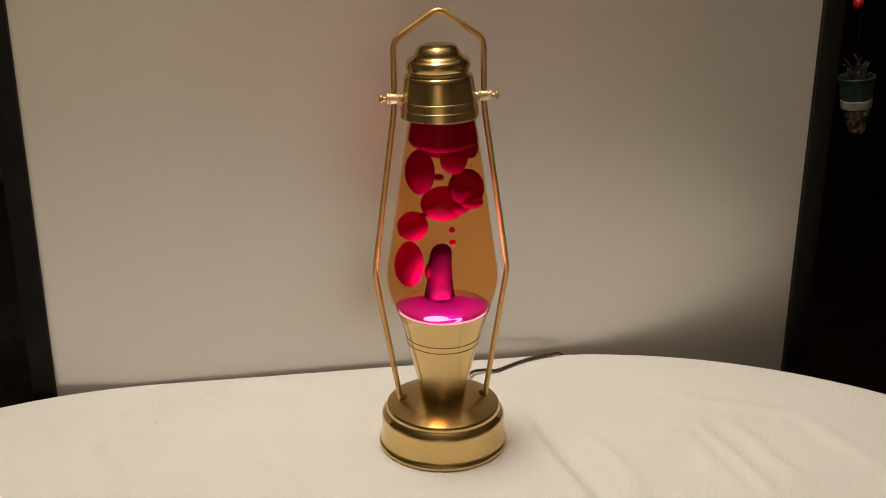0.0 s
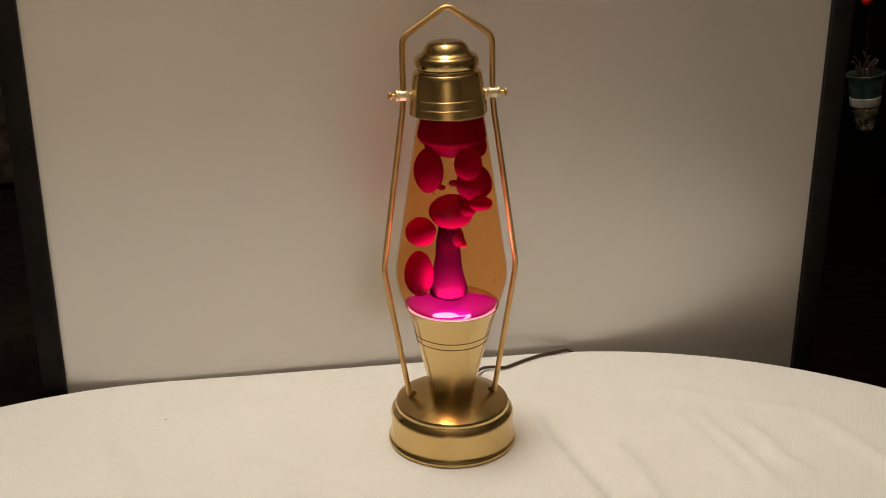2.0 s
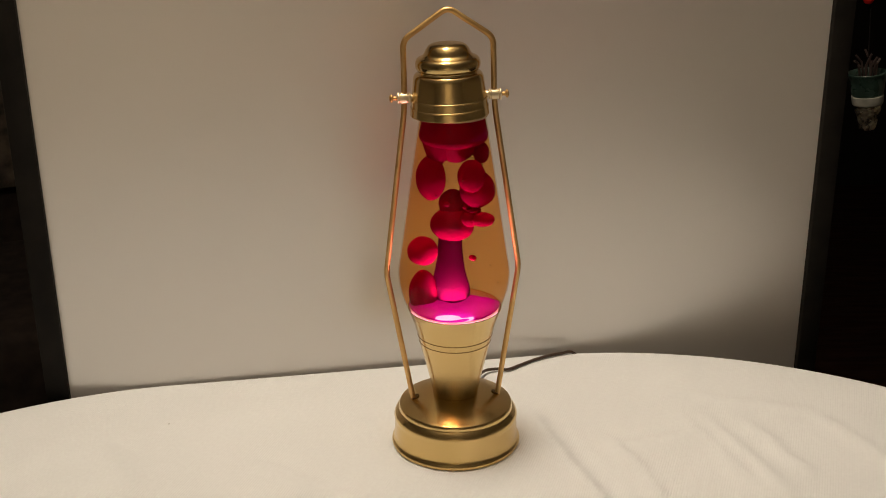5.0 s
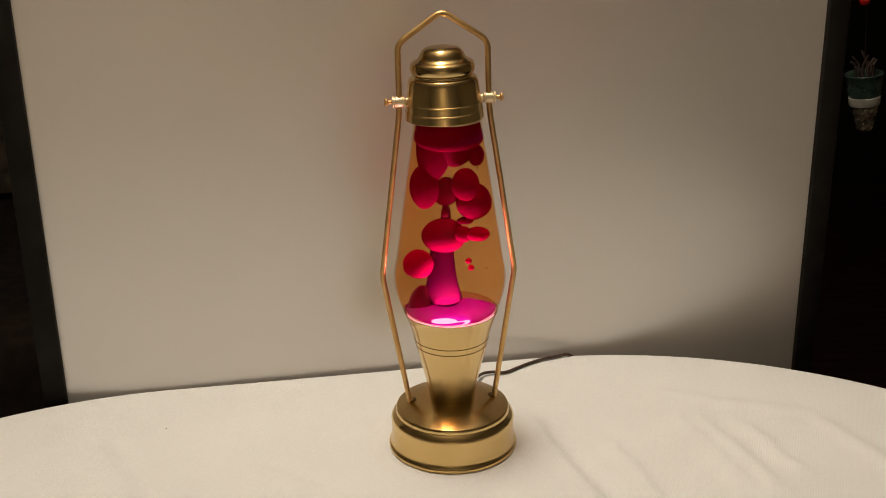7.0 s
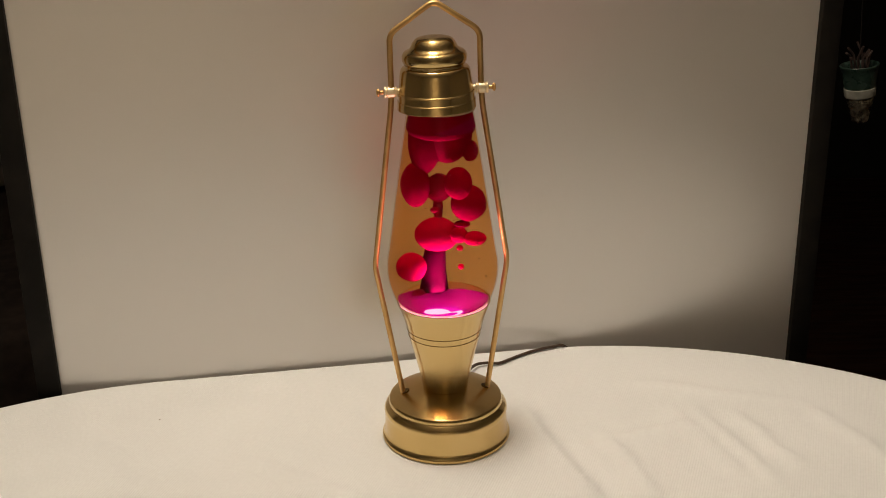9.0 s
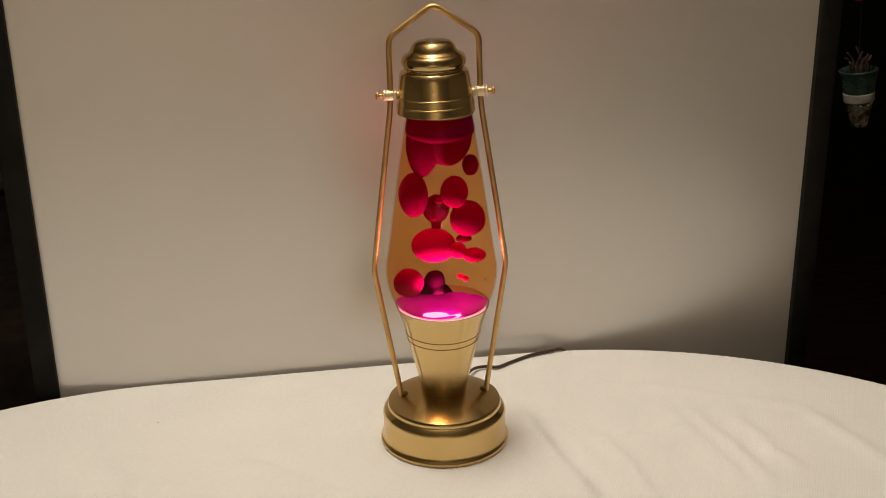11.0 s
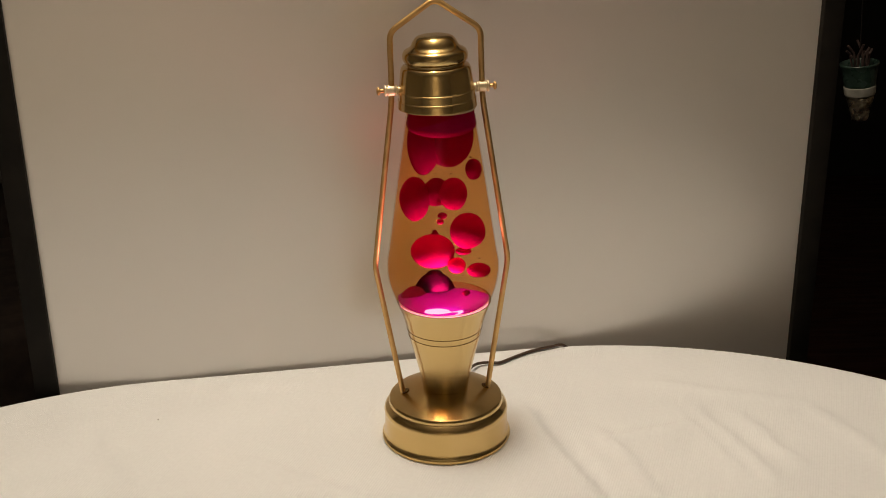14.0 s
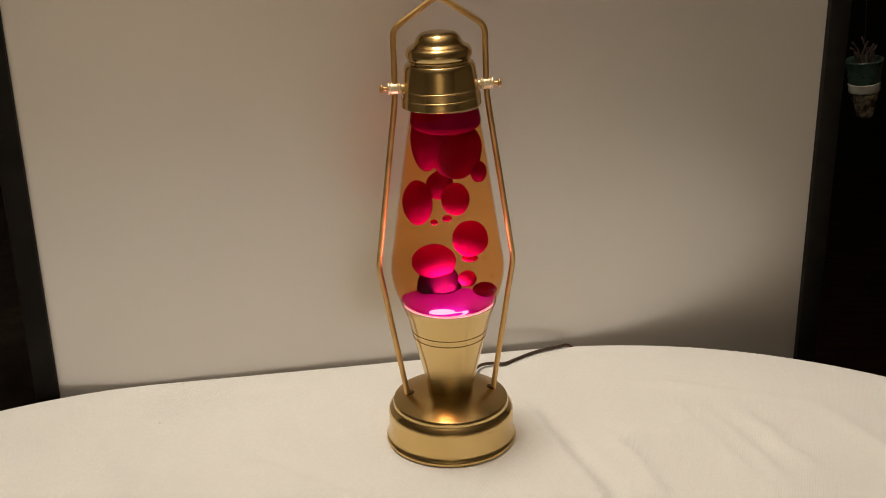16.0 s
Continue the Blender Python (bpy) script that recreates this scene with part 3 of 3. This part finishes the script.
part("string", tube([(0, 0, 0.0105), (0.001, 0, 0.5), (0, 0, 1.690)], 0.0006, 6), FRAME, bauble, "thin dark thread")

chair = thing("armchair", "dark upholstered armchair with a patterned throw", "armchair", pose(-1.02, 1.25, FLOOR_Z, 0, 0, 25))
part("seat", box((0.62, 0.62, 0.24), (0, 0, 0.26), 0.04, 3), CHARCOAL, chair)
part("backrest", box((0.62, 0.18, 0.62), (0, 0.33, 0.62), 0.05, 3), CHARCOAL, chair)
for x in (-0.38, 0.38):
    part("armrest", box((0.14, 0.72, 0.48), (x, 0, 0.36), 0.04, 3), CHARCOAL, chair)
for x in (-0.3, 0.3):
    for y in (-0.28, 0.28):
        part("foot", box((0.05, 0.05, 0.14), (x, y, 0.07), 0.006), DARK_WOOD, chair)
part("throw", box((0.40, 0.024, 0.34), (0.08, 0.226, 0.68), 0.010, 2), THROW, chair, "tan and black patterned throw")


def glide(rows):
    return [(t, pose(x, y, z)) for t, x, y, z in rows]


def motions():
    walk(cam, PATH)
    walk(WAX["A"], glide([(0, -0.0185, -0.0025, 0.2455),
        (1.5, -0.0186, -0.0030, 0.2446),
        (2.5, -0.0186, -0.0029, 0.2434),
        (4.2, -0.0181, -0.0030, 0.2407),
        (6.5, -0.0196, -0.0022, 0.2371),
        (8, -0.0205, -0.0023, 0.2315),
        (9, -0.0213, -0.0025, 0.2289),
        (11.5, -0.0223, -0.0029, 0.2213),
        (13, -0.0229, -0.0029, 0.2174),
        (14.5, -0.0224, -0.0029, 0.2158),
        (16, -0.0233, -0.0030, 0.2126)]))
    walk(WAX["B"], glide([(0, -0.0247, -0.0058, 0.2004),
        (1.5, -0.0253, -0.0058, 0.1946),
        (2.5, -0.0257, -0.0058, 0.1907),
        (4.2, -0.0258, -0.0060, 0.1818),
        (6.5, -0.0265, -0.0060, 0.1725),
        (8, -0.0261, -0.0060, 0.1644),
        (9, -0.0263, -0.0060, 0.1589),
        (11.5, -0.0278, -0.0060, 0.1445),
        (13, -0.0265, -0.0053, 0.1347),
        (14.5, -0.0226, -0.0043, 0.1247),
        (16, -0.0200, -0.0040, 0.1169)]))
    walk(WAX["C"], glide([(0, -0.0279, -0.0060, 0.1673),
        (1.5, -0.0277, -0.0060, 0.1588),
        (2.5, -0.0271, -0.0060, 0.1532),
        (4.2, -0.0263, -0.0060, 0.1452),
        (6.5, -0.0246, -0.0053, 0.1337),
        (8, -0.0213, -0.0047, 0.1237),
        (9, -0.0199, -0.0047, 0.1186),
        (11.5, -0.0175, -0.0047, 0.1115),
        (13, -0.0163, -0.0045, 0.1058),
        (14.5, -0.0167, -0.0053, 0.1079),
        (16, -0.0166, -0.0053, 0.1070)]))
    walk(WAX["D"], glide([(0, 0.0000, 0.0040, 0.2164),
        (1.5, -0.0000, 0.0040, 0.2092),
        (2.5, -0.0012, 0.0040, 0.2049),
        (4.2, -0.0006, 0.0040, 0.2012),
        (6.5, -0.0045, 0.0040, 0.1919),
        (8, -0.0056, 0.0040, 0.1888),
        (9, -0.0049, 0.0040, 0.1837),
        (11.5, -0.0072, 0.0040, 0.1755),
        (13, -0.0078, 0.0040, 0.1707),
        (14.5, -0.0093, 0.0040, 0.1666),
        (16, -0.0115, 0.0040, 0.1592)]))
    walk(WAX["E"], glide([(0, 0.0186, -0.0025, 0.2326),
        (1.5, 0.0182, -0.0024, 0.2312),
        (2.5, 0.0177, -0.0023, 0.2353),
        (4.2, 0.0186, -0.0024, 0.2319),
        (6.5, 0.0193, -0.0029, 0.2246),
        (8, 0.0208, -0.0029, 0.2176),
        (9, 0.0214, -0.0030, 0.2128),
        (11.5, 0.0215, -0.0030, 0.1999),
        (13, 0.0202, -0.0030, 0.1926),
        (14.5, 0.0199, -0.0030, 0.1863),
        (16, 0.0182, -0.0030, 0.1810)]))
    walk(WAX["F"], glide([(0, 0.0085, -0.0140, 0.2604),
        (1.5, 0.0129, -0.0140, 0.2534),
        (2.5, 0.0128, -0.0140, 0.2519),
        (4.2, 0.0144, -0.0140, 0.2462),
        (6.5, 0.0127, -0.0140, 0.2419),
        (8, 0.0135, -0.0140, 0.2366),
        (9, 0.0132, -0.0140, 0.2332),
        (11.5, 0.0102, -0.0140, 0.2278),
        (13, 0.0089, -0.0140, 0.2253),
        (14.5, 0.0088, -0.0140, 0.2227),
        (16, 0.0068, -0.0140, 0.2185)]))
    walk(WAX["I"], glide([(0, -0.0040, 0.0060, 0.1560),
        (1.5, -0.0010, 0.0060, 0.1733),
        (2.5, -0.0013, 0.0060, 0.1923),
        (4.2, -0.0015, 0.0060, 0.2049),
        (6.5, -0.0022, 0.0060, 0.2316),
        (8, -0.0041, 0.0060, 0.2200),
        (9, -0.0028, 0.0060, 0.2237),
        (11.5, -0.0043, 0.0060, 0.2065),
        (13, -0.0043, 0.0060, 0.2147),
        (14.5, -0.0055, 0.0060, 0.2203),
        (16, -0.0055, 0.0060, 0.2240)]))
    walk(WAX["J"], glide([(0, 0.0217, -0.0016, 0.2653),
        (1.5, 0.0215, -0.0016, 0.2639),
        (2.5, 0.0214, -0.0016, 0.2634),
        (4.2, 0.0220, -0.0017, 0.2599),
        (6.5, 0.0218, -0.0017, 0.2611),
        (8, 0.0221, -0.0016, 0.2595),
        (9, 0.0231, -0.0017, 0.2566),
        (11.5, 0.0243, -0.0018, 0.2456),
        (13, 0.0249, -0.0019, 0.2420),
        (14.5, 0.0253, -0.0019, 0.2396),
        (16, 0.0254, -0.0019, 0.2372)]))
    walk(WAX["K"], glide([(0, 0.0228, -0.0060, 0.2217),
        (1.5, 0.0223, -0.0060, 0.2192),
        (2.5, 0.0241, -0.0060, 0.2151),
        (4.2, 0.0237, -0.0060, 0.2089),
        (6.5, 0.0227, -0.0060, 0.1981),
        (8, 0.0241, -0.0060, 0.1903),
        (9, 0.0262, -0.0060, 0.1835),
        (11.5, 0.0268, -0.0060, 0.1694),
        (13, 0.0278, -0.0060, 0.1616),
        (14.5, 0.0294, -0.0060, 0.1513),
        (16, 0.0297, -0.0060, 0.1380)]))
    walk(WAX["N"], glide([(0, 0.0142, -0.0040, 0.2171),
        (1.5, 0.0114, -0.0040, 0.2133),
        (2.5, 0.0140, -0.0040, 0.2115),
        (4.2, 0.0136, -0.0040, 0.2082),
        (6.5, 0.0099, -0.0040, 0.1975),
        (8, 0.0130, -0.0040, 0.1898),
        (9, 0.0132, -0.0040, 0.1859),
        (11.5, 0.0129, -0.0040, 0.1723),
        (13, 0.0111, -0.0040, 0.1640),
        (14.5, 0.0108, -0.0040, 0.1558),
        (16, 0.0155, -0.0040, 0.1469)]))
    walk(WAX["dot1"], glide([(0, 0.0077, -0.0200, 0.1918),
        (2.5, 0.0102, -0.0200, 0.1850),
        (4.2, 0.0134, -0.0200, 0.1785),
        (6.5, 0.0150, -0.0200, 0.1774),
        (8, 0.0145, -0.0200, 0.1790),
        (9, 0.0139, -0.0200, 0.1805),
        (11.5, 0.0158, -0.0200, 0.1526),
        (13, 0.0177, -0.0200, 0.1449),
        (14.5, 0.0178, -0.0200, 0.1376),
        (16, 0.0163, -0.0200, 0.1263)]))
    walk(WAX["dot2"], glide([(0, 0.0072, -0.0200, 0.2024),
        (2.5, 0.0093, -0.0200, 0.1870),
        (4.2, 0.0134, -0.0200, 0.1794),
        (6.5, 0.0173, -0.0200, 0.1735),
        (8, 0.0153, -0.0200, 0.1677),
        (9, 0.0147, -0.0200, 0.1643),
        (11.5, 0.0200, -0.0200, 0.1541),
        (13, 0.0195, -0.0200, 0.1454),
        (14.5, 0.0188, -0.0200, 0.1386),
        (16, 0.0186, -0.0200, 0.1262)]))
    walk(WAX["M1"], glide([(0, -0.0032, -0.0040, 0.2415),
        (1.5, -0.0000, -0.0040, 0.2359),
        (2.5, 0.0025, -0.0040, 0.2313),
        (3.5, 0.0048, -0.0040, 0.2257),
        (4.2, 0.0091, -0.0040, 0.2208),
        (6.5, 0.0109, -0.0040, 0.2087),
        (8, 0.0132, -0.0040, 0.2011),
        (9, 0.0134, -0.0040, 0.1952),
        (11.5, -0.0031, -0.0040, 0.2209),
        (13, -0.0032, -0.0040, 0.1977),
        (14.5, 0.0007, -0.0040, 0.2036),
        (16, -0.0001, -0.0040, 0.1991)]))
    walk(WAX["M2"], glide([(0, -0.0165, -0.0060, 0.2096),
        (2.5, -0.0076, -0.0060, 0.2320),
        (4.2, -0.0074, -0.0060, 0.2226),
        (6.5, -0.0033, -0.0060, 0.2139),
        (9, -0.0067, -0.0060, 0.2084),
        (11.5, -0.0061, -0.0060, 0.2018),
        (13, -0.0046, -0.0060, 0.1950),
        (14.5, -0.0016, -0.0060, 0.1985),
        (16, -0.0106, -0.0060, 0.1967)]))
    walk(WAX["P"], glide([(0, 0.0192, -0.0040, 0.2196),
        (2.5, 0.0195, -0.0040, 0.2144),
        (4.2, 0.0182, -0.0040, 0.2140),
        (6.5, 0.0118, -0.0040, 0.2087),
        (8, 0.0159, -0.0040, 0.2011),
        (9, 0.0161, -0.0040, 0.1952),
        (11.5, 0.0186, -0.0040, 0.1831),
        (13, 0.0173, -0.0040, 0.1753),
        (14.5, 0.0165, -0.0040, 0.1693),
        (16, 0.0180, -0.0040, 0.1647)]))
    walk(WAX["S"], glide([(0, 0.0000, 0.0060, 0.2158),
        (2.5, -0.0012, 0.0060, 0.2022),
        (4.2, -0.0029, 0.0060, 0.2030),
        (6.5, -0.0033, 0.0060, 0.2089),
        (8, -0.0030, 0.0060, 0.2014),
        (9, -0.0036, 0.0060, 0.2062),
        (11.5, -0.0045, 0.0060, 0.1937),
        (13, -0.0049, 0.0060, 0.1809),
        (14.5, -0.0083, 0.0060, 0.1719),
        (16, -0.0115, 0.0060, 0.1624)]))
    walk(WAX["Q"], glide([(0, -0.0043, 0.0040, 0.0950),
        (4.2, -0.0066, 0.0031, 0.0923),
        (6.5, -0.0070, 0.0040, 0.0963),
        (9, -0.0070, 0.0040, 0.0938),
        (11.5, -0.0061, 0.0040, 0.1246),
        (13, -0.0077, 0.0040, 0.1229),
        (14.5, -0.0076, 0.0040, 0.1293),
        (16, -0.0078, 0.0040, 0.1355)]))
    walk(WAX["G1"], glide([(0, -0.0115, -0.0018, 0.2873),
        (2.5, -0.0120, -0.0017, 0.2805),
        (4.2, -0.0119, -0.0018, 0.2800),
        (6.5, -0.0126, -0.0014, 0.2660),
        (9, -0.0133, -0.0017, 0.2635),
        (11.5, -0.0142, -0.0018, 0.2639),
        (13, -0.0143, -0.0019, 0.2617),
        (14.5, -0.0142, -0.0019, 0.2623),
        (16, -0.0143, -0.0019, 0.2643)]))
    walk(WAX["G2"], glide([(0, -0.0040, 0.0020, 0.2805),
        (2.5, -0.0020, 0.0020, 0.2773),
        (4.2, 0.0002, 0.0020, 0.2758),
        (6.5, 0.0024, 0.0020, 0.2757),
        (9, 0.0043, 0.0020, 0.2703),
        (11.5, 0.0049, 0.0020, 0.2706),
        (13, 0.0055, 0.0020, 0.2696),
        (14.5, 0.0044, 0.0020, 0.2633),
        (16, 0.0076, 0.0020, 0.2549)]))
    walk(WAX["H"], glide([(0, -0.0005, 0.0060, 0.1797),
        (0.5, -0.0004, 0.0060, 0.1822),
        (1.5, -0.0010, 0.0060, 0.1917),
        (2.5, -0.0012, 0.0060, 0.2022),
        (4.2, -0.0011, 0.0060, 0.2015),
        (6.5, -0.0035, 0.0060, 0.1976),
        (8, -0.0061, 0.0060, 0.1880),
        (9, -0.0056, 0.0060, 0.1755),
        (11.5, -0.0057, 0.0060, 0.1490),
        (13, -0.0073, 0.0060, 0.1462),
        (14.5, -0.0072, 0.0060, 0.1531),
        (16, -0.0072, 0.0060, 0.1663)]))
    walk(WAX["plug"], glide([(0, 0, 0, 0), (2.5, 0, 0, 0.0005), (4.2, 0, 0, 0.0015), (6.5, 0, 0, 0.0025), (9, 0, 0, 0.0035), (11.5, 0, 0, 0.0045), (14.5, 0, 0, 0.0055), (16, 0, 0, 0.006)]))


motions()
